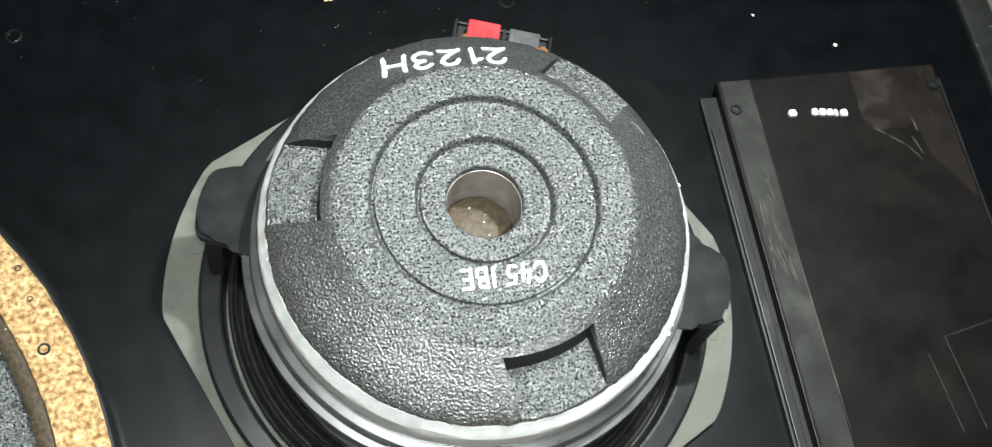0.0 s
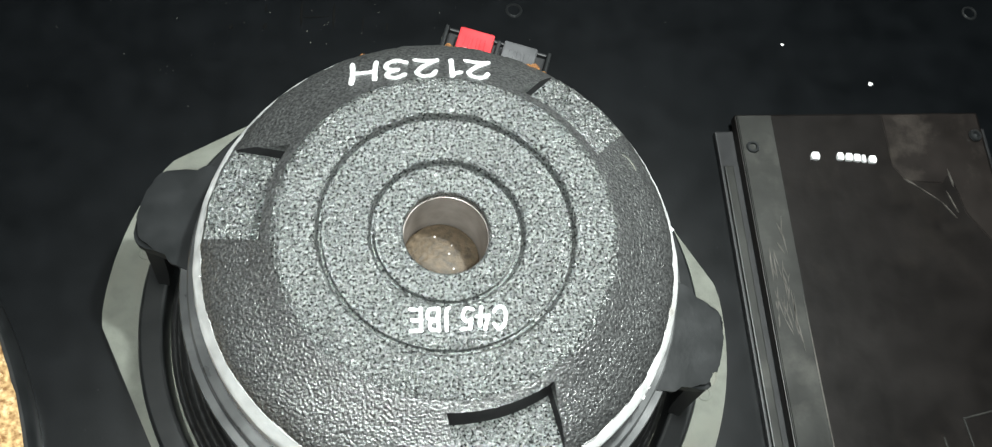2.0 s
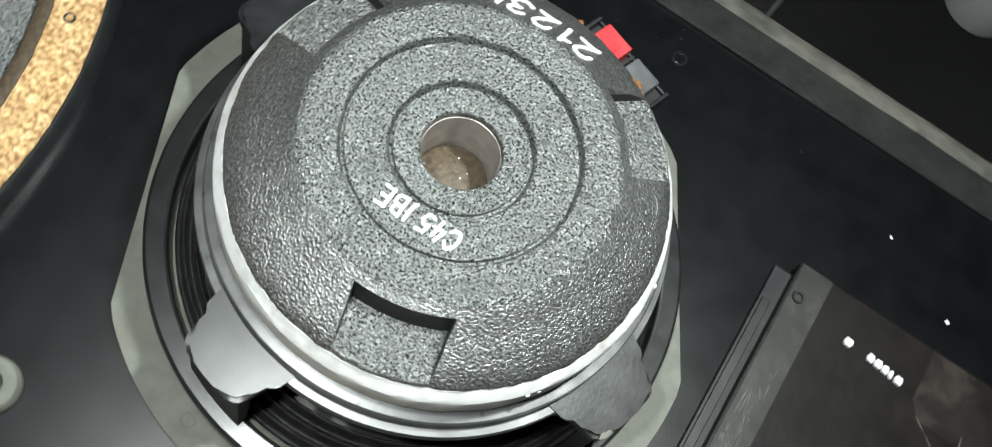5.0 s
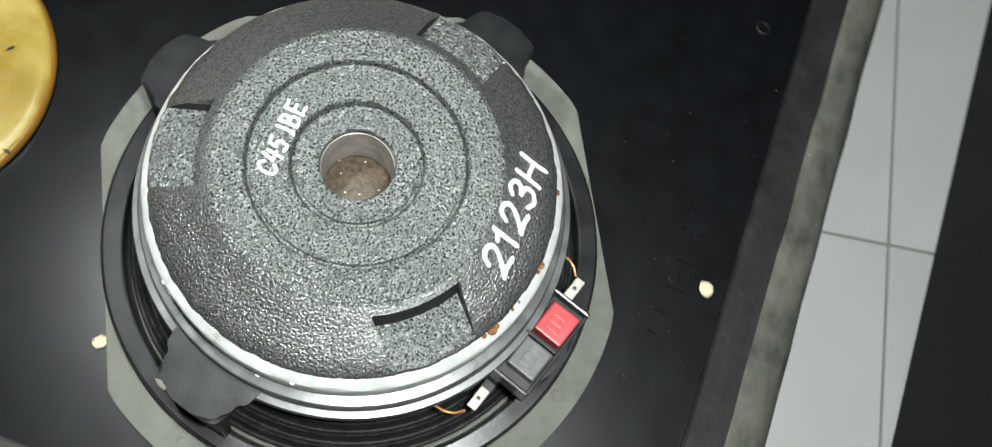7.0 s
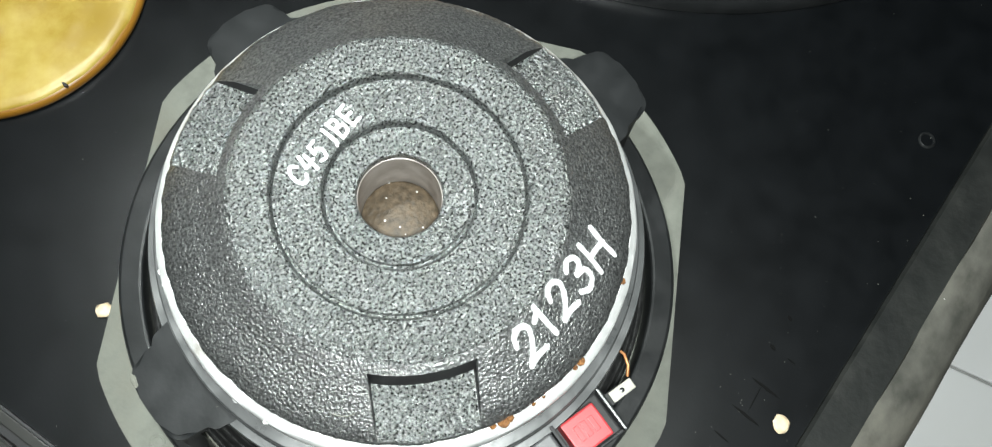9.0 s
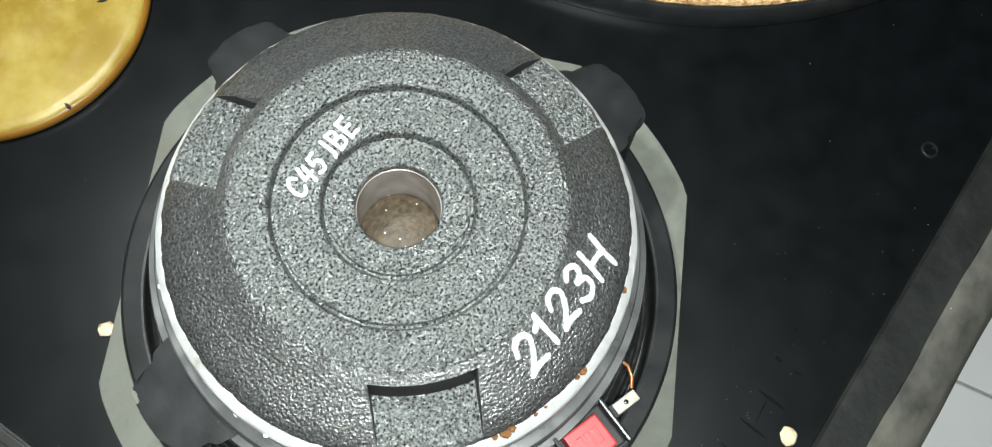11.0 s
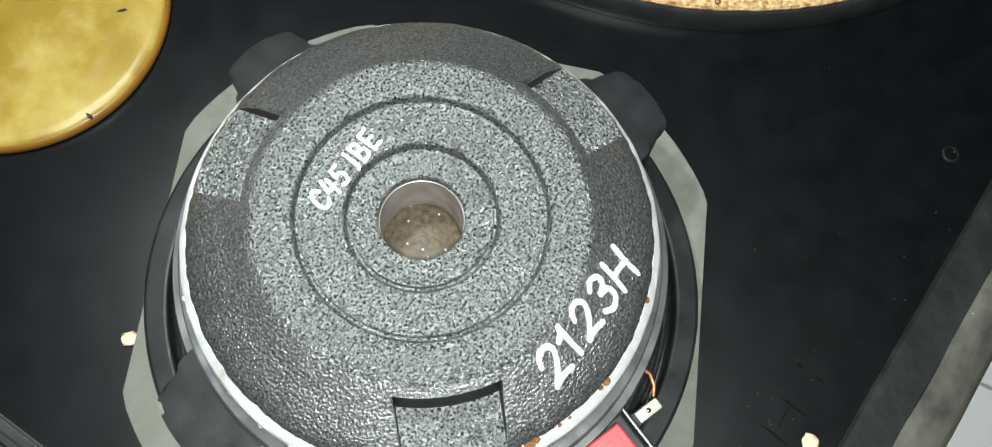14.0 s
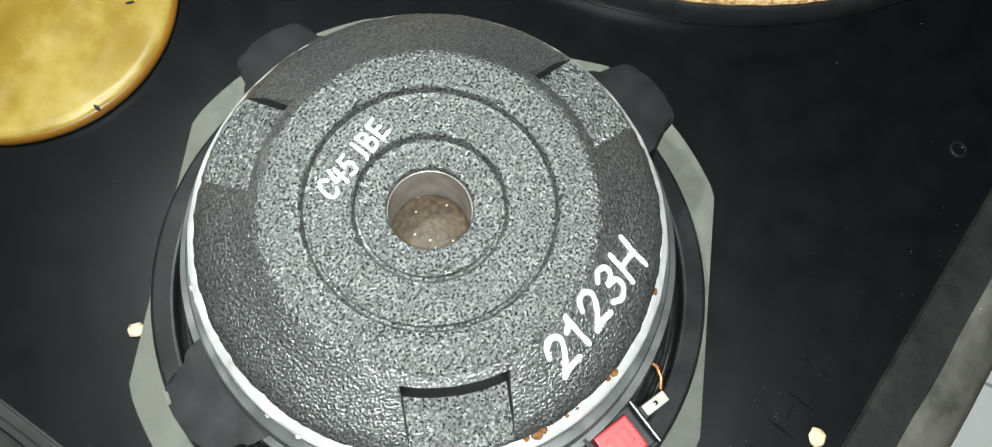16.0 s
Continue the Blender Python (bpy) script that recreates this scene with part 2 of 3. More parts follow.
def tube(points, radius, sides=8):
    bm = bmesh.new()
    pts = [Vector(p) for p in points]
    rings = []
    for i, p in enumerate(pts):
        d = (pts[min(i + 1, len(pts) - 1)] - pts[max(i - 1, 0)]).normalized()
        u = d.cross(Vector((0.31, 0.17, 0.93))).normalized()
        w = d.cross(u)
        rings.append([bm.verts.new(p + radius * (math.cos(2 * math.pi * k / sides) * u + math.sin(2 * math.pi * k / sides) * w)) for k in range(sides)])
    for a, b in zip(rings, rings[1:]):
        for i in range(sides):
            j = (i + 1) % sides
            bm.faces.new((a[i], a[j], b[j], b[i]))
    bm.faces.new(rings[0])
    bm.faces.new(list(reversed(rings[-1])))
    return bm


def crumb(size, flat=0.5, seed=0, at=(0, 0, 0)):
    bm = bmesh.new()
    bmesh.ops.create_icosphere(bm, subdivisions=2, radius=size)
    for v in bm.verts:
        k = 1 + 0.55 * noise.noise(v.co / size * 1.3 + Vector((seed * 3.7, 0, 0)))
        v.co = Vector((v.co.x * k, v.co.y * k, v.co.z * k * flat))
    low = min(v.co.z for v in bm.verts)
    for v in bm.verts:
        v.co += Vector(at) - Vector((0, 0, low))
    return bm


def thing(name, label, category, at=(0, 0, 0), group=""):
    ob = new(name)
    ob.location = at
    ob.empty_display_size = 0.05
    return tagged(ob, label, category, group)


def clean_copy(ob, name, mat):
    """The shape of ob with its modifiers worked in, as plain mesh data."""
    dg = bpy.context.evaluated_depsgraph_get()
    me = bpy.data.meshes.new_from_object(ob.evaluated_get(dg))
    me.name = name
    me.materials.clear()
    me.materials.append(mat)
    return me


# hand-brushed characters as strokes in a unit box
BRUSH = {
    "2": (((0.05, 0.72), (0.2, 0.95), (0.55, 1.0), (0.82, 0.8), (0.7, 0.5), (0.35, 0.2), (0.08, 0.02)), ((0.08, 0.02), (0.5, 0.06), (0.98, 0.0))),
    "1": (((0.12, 0.74), (0.45, 0.84), (0.58, 1.0)), ((0.58, 1.0), (0.54, 0.5), (0.52, 0.02))),
    "3": (((0.08, 0.85), (0.4, 1.02), (0.8, 0.9), (0.75, 0.65), (0.4, 0.54)), ((0.4, 0.54), (0.85, 0.45), (0.9, 0.15), (0.5, -0.03), (0.06, 0.12))),
    "H": (((0.06, 1.0), (0.08, 0.5), (0.05, 0.0)), ((0.92, 1.05), (0.9, 0.5), (0.95, -0.03)), ((0.08, 0.5), (0.5, 0.53), (0.9, 0.5))),
    "C": (((0.88, 0.78), (0.55, 1.0), (0.18, 0.8), (0.1, 0.4), (0.3, 0.05), (0.7, 0.02), (0.92, 0.2)),),
    "4": (((0.3, 1.0), (0.18, 0.6), (0.08, 0.4)), ((0.08, 0.4), (0.5, 0.4), (0.95, 0.42)), ((0.7, 0.85), (0.68, 0.4), (0.66, 0.0))),
    "5": (((0.85, 0.98), (0.5, 0.96), (0.2, 0.95)), ((0.2, 0.95), (0.18, 0.75), (0.15, 0.55)), ((0.15, 0.55), (0.6, 0.6), (0.85, 0.35), (0.6, 0.03), (0.1, 0.08))),
    "J": (((0.6, 1.0), (0.62, 0.5), (0.55, 0.1), (0.3, 0.0)),),
    "B": (((0.12, 1.0), (0.12, 0.5), (0.1, 0.0)), ((0.12, 1.0), (0.7, 0.92), (0.68, 0.62), (0.15, 0.52)), ((0.15, 0.52), (0.85, 0.45), (0.8, 0.08), (0.1, 0.0))),
    "E": (((0.12, 1.0), (0.1, 0.5), (0.12, 0.0)), ((0.12, 1.0), (0.5, 0.98), (0.9, 1.0)), ((0.1, 0.5), (0.45, 0.52), (0.8, 0.5)), ((0.12, 0.0), (0.5, 0.03), (0.92, 0.0))),
}


def lettering(cells, origin, along, upward, height_at, width, owner, rise):
    """Brushed characters, each a part of owner. cells: (character, start, end, tilt) as shares of the line; origin, along and upward lay the line on the ground."""
    O, A, U = Vector(origin), Vector(along), Vector(upward)
    for n, (char, x0, x1, tilt) in enumerate(cells):
        bm = bmesh.new()
        layer = 0
        for stroke in BRUSH[char]:
            pts = [O + A * (x0 + (x1 - x0) * x + tilt * (y - 0.5)) + U * y for x, y in stroke]
            pts = [2 * pts[0] - pts[1]] + pts + [2 * pts[-1] - pts[-2]]
            path = []
            for i in range(1, len(pts) - 2):
                p0, p1, p2, p3 = pts[i - 1:i + 3]
                for k in range(6):
                    t = k / 6
                    path.append(0.5 * (2 * p1 + (p2 - p0) * t + (2 * p0 - 5 * p1 + 4 * p2 - p3) * t * t + (3 * p1 - p0 - 3 * p2 + p3) * t ** 3))
            path.append(pts[-2])
            d0, d1 = (path[0] - path[1]).normalized(), (path[-1] - path[-2]).normalized()
            path = [path[0] + d0 * width * f for f in (0.5, 0.42, 0.25)] + path + [path[-1] + d1 * width * f for f in (0.25, 0.42, 0.5)]
            shares = [0.12, 0.55, 0.87] + [1.0] * (len(path) - 6) + [0.87, 0.55, 0.12]
            rows = []
            layer += 1
            for i, p in enumerate(path):
                d = (path[min(i + 1, len(path) - 1)] - path[max(i - 1, 0)]).normalized()
                side = Vector((-d.y, d.x))
                w = 0.5 * width * shares[i] * (1 + 0.22 * noise.noise(Vector((p.x * 700, p.y * 700, n))))
                row = []
                for f, lift in ((-1.0, -0.0003), (-0.8, 0.00028), (0.0, 0.0004), (0.8, 0.00028), (1.0, -0.0003)):
                    q = p + side * w * (f + 0.14 * noise.noise(Vector((p.x * 1500, p.y * 1500, f * 3))))
                    row.append(bm.verts.new((q.x, q.y, height_at(q.x, q.y) + lift + 0.00002 * layer + 0.000004 * i)))
                rows.append(row)
            for a, b in zip(rows, rows[1:]):
                for k in range(4):
                    bm.faces.new((a[k], a[k + 1], b[k + 1], b[k]))
        part("painted_character", bm, WHITE, owner, "white hand-painted character " + char, smooth=50).location.z = rise


# ---- room ----
FLOOR = -0.45
floor = tagged(finish("floor", box(-2.2, 2.2, -2.2, 2.2, FLOOR - 0.1, FLOOR - 0.004), GROUT), "pale glazed tile floor with grey joints", "floor", kind="structure")
for name, b in (("wall_north", (-2.3, 2.3, 2.2, 2.3)), ("wall_south", (-2.3, 2.3, -2.3, -2.2)), ("wall_east", (2.2, 2.3, -2.2, 2.2)), ("wall_west", (-2.3, -2.2, -2.2, 2.2))):
    tagged(finish(name, box(*b, FLOOR - 0.1, 1.85), WALLS), "plain dark grey painted room wall", "wall", kind="structure")
tagged(finish("ceiling", box(-2.3, 2.3, -2.3, 2.3, 1.85, 1.95), WALLS), "plain dark grey ceiling", "ceiling", kind="structure")

# body for the added overhead fill, out of view
lamp = thing("ceiling_lamp", "added round ceiling lamp, lit, for weak overall fill", "lamp", (LAMP[0], LAMP[1], 1.85))
part("housing", lathe([(0, 0), (0.2, 0), (0.2, -0.08), (0.185, -0.085), (0.185, -0.1), (0.18, -0.1), (0.18, -0.02), (0, -0.02)], 64), WALLS, lamp)
part("diffuser", lathe([(0, -0.05), (0.178, -0.05), (0.178, -0.04), (0, -0.04)], 64), GLOW, lamp, "glowing white diffuser")

# housings for the added spots; no such lamps hang here
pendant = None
for x, y, z in ADDED_SPOTS:
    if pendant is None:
        pendant = thing("pendant_lamp", "added black spot lamp, lit, standing in for light from the camera", "lamp", (x, y, z), "pendant lamps over the cabinet")
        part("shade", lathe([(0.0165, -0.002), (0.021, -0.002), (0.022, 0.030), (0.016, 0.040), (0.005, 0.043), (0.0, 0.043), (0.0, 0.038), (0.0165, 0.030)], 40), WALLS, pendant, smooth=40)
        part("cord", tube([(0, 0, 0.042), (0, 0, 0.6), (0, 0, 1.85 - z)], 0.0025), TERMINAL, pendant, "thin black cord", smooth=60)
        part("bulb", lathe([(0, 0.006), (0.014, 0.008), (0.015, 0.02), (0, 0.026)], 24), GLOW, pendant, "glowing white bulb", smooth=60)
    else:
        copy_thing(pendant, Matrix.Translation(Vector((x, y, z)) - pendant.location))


# ---- the cabinet that lies on its back, its baffle facing up ----
X0, X1, Y0, Y1 = -0.72, 0.375, -0.40, 0.241
cabinet = thing("loudspeaker_cabinet", "large black loudspeaker cabinet lying on its back on the tiles", "loudspeaker", (0, 0, FLOOR))
cabinet_z = -FLOOR


def cab(bm):
    bm.transform(Matrix.Translation((0, 0, cabinet_z)))
    return bm


IX0, IX1, IY0, IY1 = X0 + 0.05, 0.326, Y0 + 0.05, 0.190
part("baffle", cab(box(IX0 - 0.004, IX1 + 0.004, IY0 - 0.004, IY1 + 0.004, -0.02, 0.0)), BOARD, cabinet, "black painted baffle, dusty and scratched")


def edge_strip(p, q, inward, width):
    """One side of the cabinet: a flat lip and a worn edge that rounds over into the side panel. p to q runs along the outer edge."""
    lip = [(width, -0.02), (width, 0.0025), (width - 0.0015, 0.004), (0.031, 0.004), (0.031, -0.02)]
    worn = [(0.0308, 0.0038), (0.026, 0.0022), (0.018, -0.002), (0.010, -0.008), (0.004, -0.017), (0.0, -0.030), (0.0, FLOOR), (0.018, FLOOR), (0.018, -0.02), (0.0308, -0.02)]
    d, n_in = (Vector(q) - Vector(p)), Vector(inward)
    t = d.normalized()
    steps = 80
    for name, prof, mat, lab in (("lip", lip, LIP, "dusty black lip"), ("side_panel", worn, EDGE, "worn dusty rounded cabinet edge")):
        bm = bmesh.new()
        rings = []
        for i in range(steps + 1):
            base = Vector(p) + d * i / steps
            ring = []
            for k, (w, z) in enumerate(prof):
                cut = w if i == 0 else (-w if i == steps else 0)
                wear = 0.0012 * noise.noise(Vector((base.x * 25, base.y * 25, k * 0.4))) if name == "side_panel" and k < 6 else 0
                ring.append(bm.verts.new((*(base + n_in * (w + wear) + t * cut), z)))
            rings.append(ring)
        for a, b in zip(rings, rings[1:]):
            for i in range(len(prof)):
                j = (i + 1) % len(prof)
                bm.faces.new((a[i], a[j], b[j], b[i]))
        bm.faces.new(rings[0])
        bm.faces.new(list(reversed(rings[-1])))
        part(name, cab(bm), mat, cabinet, lab, smooth=35)


edge_strip((X0, Y1), (X1, Y1), (0, -1), Y1 - IY1)
edge_strip((X1, Y1), (X1, Y0), (-1, 0), X1 - IX1)
edge_strip((X1, Y0), (X0, Y0), (0, 1), IY0 - Y0)
edge_strip((X0, Y0), (X0, Y1), (1, 0), IX0 - X0)
part("back_panel", cab(box(X0 + 0.02, X1 - 0.02, Y0 + 0.02, Y1 - 0.02, FLOOR + 0.002, FLOOR + 0.02)), VINYL, cabinet)

# bolts in the baffle: a glossy rim round a dark socket
for bx, by in ((-0.2076, 0.1678), (0.0538, 0.1688), (0.3085, 0.1686)):
    bolt = part("baffle_bolt", cab(lathe([(0.0030, -0.0022), (0.0031, 0.0002), (0.0036, 0.0009), (0.0041, 0.0005), (0.0044, 0.0), (0.0044, -0.0022)], 28)), BASKET, cabinet, "small glossy black bolt rim in the baffle", smooth=40)
    bolt.location = (bx, by, 0)
    part("socket", cab(lathe([(0, -0.0020), (0.0026, -0.0020), (0.0031, -0.0002), (0.0031, -0.0022)], 20)), TERMINAL, bolt, "dark socket")

# dark scratches in the baffle: two long strokes with a scraped strip between them, and short nicks
for x, y, ln, wide, ang in ((-0.0545, 0.1655, 0.0160, 0.0015, 87), (-0.0385, 0.1645, 0.0160, 0.0015, 86), (-0.0475, 0.1640, 0.0135, 0.0006, 4), (-0.0725, 0.1585, 0.0040, 0.0020, 70), (-0.0720, 0.1690, 0.0050, 0.0009, 84), (-0.0890, 0.1580, 0.0032, 0.0018, 60), (-0.0240, 0.1600, 0.0090, 0.0009, 84), (-0.0120, 0.1580, 0.0060, 0.0012, 80)):
    bm = prism([(-ln / 2, 0.0), (-ln * 0.3, -wide * 0.4), (ln * 0.1, -wide * 0.5), (ln / 2, -wide * 0.1), (ln * 0.35, wide * 0.35), (-ln * 0.1, wide * 0.5)], -0.001, 0.0003)
    bm.transform(pose(x, y, 0, 0, 0, ang))
    part("scratch", cab(bm), SCRATCH, cabinet, "dark scratch in the paint")

# ---- the bare driver, lying face down ----
driver = thing("loudspeaker_driver", "black cast driver lying magnet up with white marker writing", "loudspeaker driver")

# gasket ring under the frame: four arcs joined by four straight cuts
outline = []
for a0, a1, r0, r1 in ((178.5, 143.7, 0.1405, 0.1405), (95.5, 54.0, 0.1375, 0.1385), (6.0, -35.5, 0.1370, 0.1390), (-89.0, -133.0, 0.1385, 0.1390)):
    for k in range(15):
        u = k / 14
        ease = 0.0007 * (max(0.0, 1 - u * 14) + max(0.0, 1 - (1 - u) * 14))
        a = radians(a0 + (a1 - a0) * u)
        r = r0 + (r1 - r0) * u - ease
        outline.append((r * math.cos(a), r * math.sin(a)))


def ring_sheet(outer, inner_r, z0, z1):
    """A flat sheet with a free outer outline and a round hole."""
    fine = []
    for k, p in enumerate(outer):
        q = outer[(k + 1) % len(outer)]
        cuts = max(1, round(math.dist(p, q) / 0.006))
        fine += [(p[0] + (q[0] - p[0]) * c / cuts, p[1] + (q[1] - p[1]) * c / cuts) for c in range(cuts)]
    outer = fine
    bm = bmesh.new()
    n = len(outer)
    rows = []
    for z in (z0, z1):
        o = [bm.verts.new((x, y, z)) for x, y in outer]
        i_ = [bm.verts.new((inner_r * math.cos(math.atan2(y, x)), inner_r * math.sin(math.atan2(y, x)), z)) for x, y in outer]
        rows.append((o, i_))
    (o0, i0), (o1, i1) = rows
    for k in range(n):
        j = (k + 1) % n
        bm.faces.new((o1[k], o1[j], i1[j], i1[k]))
        bm.faces.new((o0[k], i0[k], i0[j], o0[j]))
        bm.faces.new((o0[k], o0[j], o1[j], o1[k]))
        bm.faces.new((i0[k], i1[k], i1[j], i0[j]))
    return bm


part("gasket", ring_sheet(outline, 0.108, 0.0, 0.0045), GASKET, driver, "grey fibre gasket with cut corners")
for k in range(4):
    a = radians(-17 + 90 * k)
    part("bolt_hole", lathe([(0.0036, 0.0044), (0.0033, 0.0048), (0.0024, 0.0048), (0.0021, 0.0044), (0, 0.0046)], 20), GASKET, driver, "shallow screw mark").location = (0.1285 * math.cos(a), 0.1285 * math.sin(a), 0)

# frame: lower ring, four spokes, neck
part("frame_ring", lathe([(0.111, 0.0047), (0.1228, 0.0047), (0.1230, 0.0135), (0.1224, 0.0146), (0.1214, 0.0151), (0.1140, 0.0158), (0.1130, 0.0155), (0.1124, 0.0146), (0.1112, 0.007)], 200, closed=True), BASKET, driver, smooth=18)
part("frame_neck", lathe([(0.070, 0.058), (0.0965, 0.058), (0.0988, 0.0605), (0.0989, 0.0648), (0.0984, 0.0659), (0.0956, 0.0662), (0.0951, 0.0667), (0.0949, 0.0728), (0.0943, 0.0735), (0.0898, 0.0741), (0.0880, 0.0743), (0.070, 0.0760)], 160, closed=True), NECK, driver, "black painted frame neck", smooth=30)


def spoke_plate(scale, reach):
    """The flat of a spoke: filleted into the neck, round corners at its tip, sloping down outwards."""
    half = [(0.0900, 0.0250), (0.0952, 0.0248), (0.0968, 0.0226), (0.0985, 0.0208), (0.1004, 0.0198), (0.1030, 0.0191), (0.1070, 0.0184), (0.1110, 0.0178), (0.1138, 0.0168), (0.1157, 0.0150), (0.1168, 0.0126), (0.1176, 0.0060), (0.1178, 0.0)]
    side = [(u, w * scale) for u, w in half]
    bm = prism([(u, -w) for u, w in side] + list(reversed(side[:-1])), -0.0055, 0.0, 0.0017)
    for v in bm.verts:
        v.co.z += 0.0668 - 0.125 * (v.co.x - 0.094)
        v.co.x += reach * max(0.0, v.co.x - 0.098) / 0.020
    return bm


def spoke_leg(scale):
    """The leg under the flat, down to the ring."""
    half = math.degrees(0.0158 * scale / 0.112)
    return sector([(0.1085, 0.0605), (0.1100, 0.0300), (0.1118, 0.0150), (0.1166, 0.0150), (0.1160, 0.0300), (0.1152, 0.0598)], -half, half, 8)


for az, scale, drop, reach in ((-17.0, 1.0, 0.0, -0.0005), (72.3, 0.95, -0.0075, 0.0), (162.9, 0.98, 0.0, 0.0022), (253.4, 0.96, 0.0, 0.0)):
    for name, bm in (("spoke", spoke_plate(scale, reach)), ("spoke_leg", spoke_leg(scale))):
        s = part(name, bm, BASKET, driver, smooth=40)
        s.rotation_euler = (0, 0, radians(az))
        s.location.z = drop
        # shade on the spokes' steep sides put in as matt black
        s.data.materials.append(TERMINAL)
        for f in s.data.polygons:
            if f.normal.z < 0.8:
                f.material_index = 1
# bare metal nicks on spoke corners
nick = crumb(0.0017, 0.12, seed=3)
nick.transform(Matrix.Diagonal((0.7, 1.7, 1, 1)))
nick.transform(pose(0.1068, -0.0455, 0.0640, 0, 0, -24))
part("paint_nick", nick, GASKET, driver, "chipped paint showing pale metal")

for x, y, z, size, turn in ((0.0902, 0.0021, 0.0737, 0.0010, 20), (0.0945, -0.0135, 0.0664, 0.0010, 80), (0.0915, -0.0030, 0.0735, 0.0008, 70), (0.0890, 0.0190, 0.0735, 0.0006, 30)):
    nick = crumb(size, 0.12, seed=int(turn))
    nick.transform(Matrix.Diagonal((0.6, 1.6, 1, 1)))
    nick.transform(pose(x, y, z, 0, 0, turn))
    part("paint_nick", nick, GASKET, driver, "chipped paint showing pale metal")

# cone and folded surround seen through the windows
fold = [(0.040, 0.052), (0.060, 0.044), (0.080, 0.032), (0.094, 0.021)]
for k in range(43):
    u = k / 42
    fold.append((0.094 + 0.0155 * u, 0.021 - 0.007 * u + 0.0034 * math.sin(u * 3 * 2 * math.pi)))
fold += [(0.1095, 0.009), (0.04, 0.040)]
part("cone", lathe(fold, 160, closed=True), CONE, driver, "black paper cone with folded edge", smooth=60)

# magnet body, bare steel ring
part("magnet", lathe([(0.02, 0.0792), (0.0850, 0.0792), (0.0850, 0.090), (0.02, 0.090)], 128, closed=True), BASKET, driver, smooth=40)
part("steel_ring", lathe([(0.080, 0.0762), (0.0892, 0.0762), (0.0906, 0.0766), (0.0907, 0.0800), (0.0907, 0.0870), (0.0904, 0.0893), (0.0896, 0.0910), (0.0869, 0.0947), (0.0858, 0.0953), (0.080, 0.0950)], 220, closed=True,
     wobble=lambda k, a: 0.0003 * noise.noise(Vector((math.cos(a) * 9, math.sin(a) * 9, k)))), SILVER, driver, "bare worn steel ring round the magnet", smooth=16).location.z = 0.0005

RISE = 0.0010
# crinkle-painted cover with stepped centre, bore and three pockets
def cover_height(x, y):
    r = math.hypot(x, y)
    pts = [(0.0, 0.1112), (0.0265, 0.1115), (0.0275, 0.1130), (0.0446, 0.1134), (0.0456, 0.1150), (0.0585, 0.1154), (0.0602, 0.1150), (0.0620, 0.1139), (0.0660, 0.1112), (0.0700, 0.1084), (0.0760, 0.1046), (0.0810, 0.1013), (0.0842, 0.0988), (0.0862, 0.0968)]
    for (r0, z0), (r1, z1) in zip(pts, pts[1:]):
        if r <= r1:
            return z0 + (z1 - z0) * (r - r0) / (r1 - r0)
    return pts[-1][1]


prof = [(0.0155, 0.088), (0.0155, 0.1106), (0.0160, 0.1112), (0.0200, 0.1113), (0.0256, 0.1115), (0.0258, 0.1097), (0.0260, 0.1095), (0.0268, 0.1095), (0.0278, 0.1126), (0.0284, 0.1132), (0.0360, 0.1133), (0.0437, 0.1134), (0.0439, 0.1116),
        (0.0441, 0.1114), (0.0449, 0.1114), (0.0459, 0.1145), (0.0465, 0.1151)]
rr = 0.047
while rr < 0.0858:
    prof.append((rr, cover_height(rr, 0)))
    rr += 0.0012
prof += [(0.0862, 0.0968), (0.0867, 0.0960), (0.0866, 0.0950), (0.0850, 0.0945), (0.04, 0.088)]
solid = finish("cover_solid", lathe(prof, 360, closed=True, wobble=lambda k, a: (0.0005 * noise.noise(Vector((math.cos(a) * 14, math.sin(a) * 14, 1))) + 0.00035 * noise.noise(Vector((math.cos(a) * 70, math.sin(a) * 70, 1))) if k > len(prof) - 8 and k < len(prof) - 1 else 0)), CRINKLE)
cutters = []
for az in (44.0, 164.2, -76.3):
    # a pocket with parallel sides, an inner wall that follows the circle and a floor sloping outwards
    bm = bmesh.new()
    rows = []
    for r, w, z_in, z_out in ((0.0664, 0.0182, 0.1004, 0.0958), (0.0652, 0.0188, 0.1060, 0.1010), (0.0645, 0.0195, 0.1180, 0.1180)):
        arc = [(math.sqrt(r * r - (w * k / 6) ** 2), w * k / 6) for k in range(-6, 7)]
        rows.append([bm.verts.new((x, y, z_in)) for x, y in arc] + [bm.verts.new((0.0925, w, z_out)), bm.verts.new((0.0925, -w, z_out))])
    for lo, hi in zip(rows, rows[1:]):
        for k in range(len(lo)):
            j = (k + 1) % len(lo)
            bm.faces.new((lo[k], lo[j], hi[j], hi[k]))
    bmesh.ops.triangulate(bm, faces=[bm.faces.new(rows[0]), bm.faces.new(rows[-1])])
    c = finish("cutter", bm, CRINKLE)
    c.rotation_euler = (0, 0, radians(az))
    cutters.append(c)
    mod = solid.modifiers.new("pocket", "BOOLEAN")
    mod.operation, mod.object, mod.solver = "DIFFERENCE", c, "EXACT"
bpy.context.view_layer.update()
cover_mesh = clean_copy(solid, "cover", CRINKLE)
for ob in [solid] + cutters:
    bpy.data.objects.remove(ob)
bm = bmesh.new()
bm.from_mesh(cover_mesh)
cover = part("cover", bm, CRINKLE, driver, "black crinkle-painted cover with grooves and three pockets", smooth=25)
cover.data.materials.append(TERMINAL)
cover.data.materials.append(FLANK)
cover.location.z = RISE
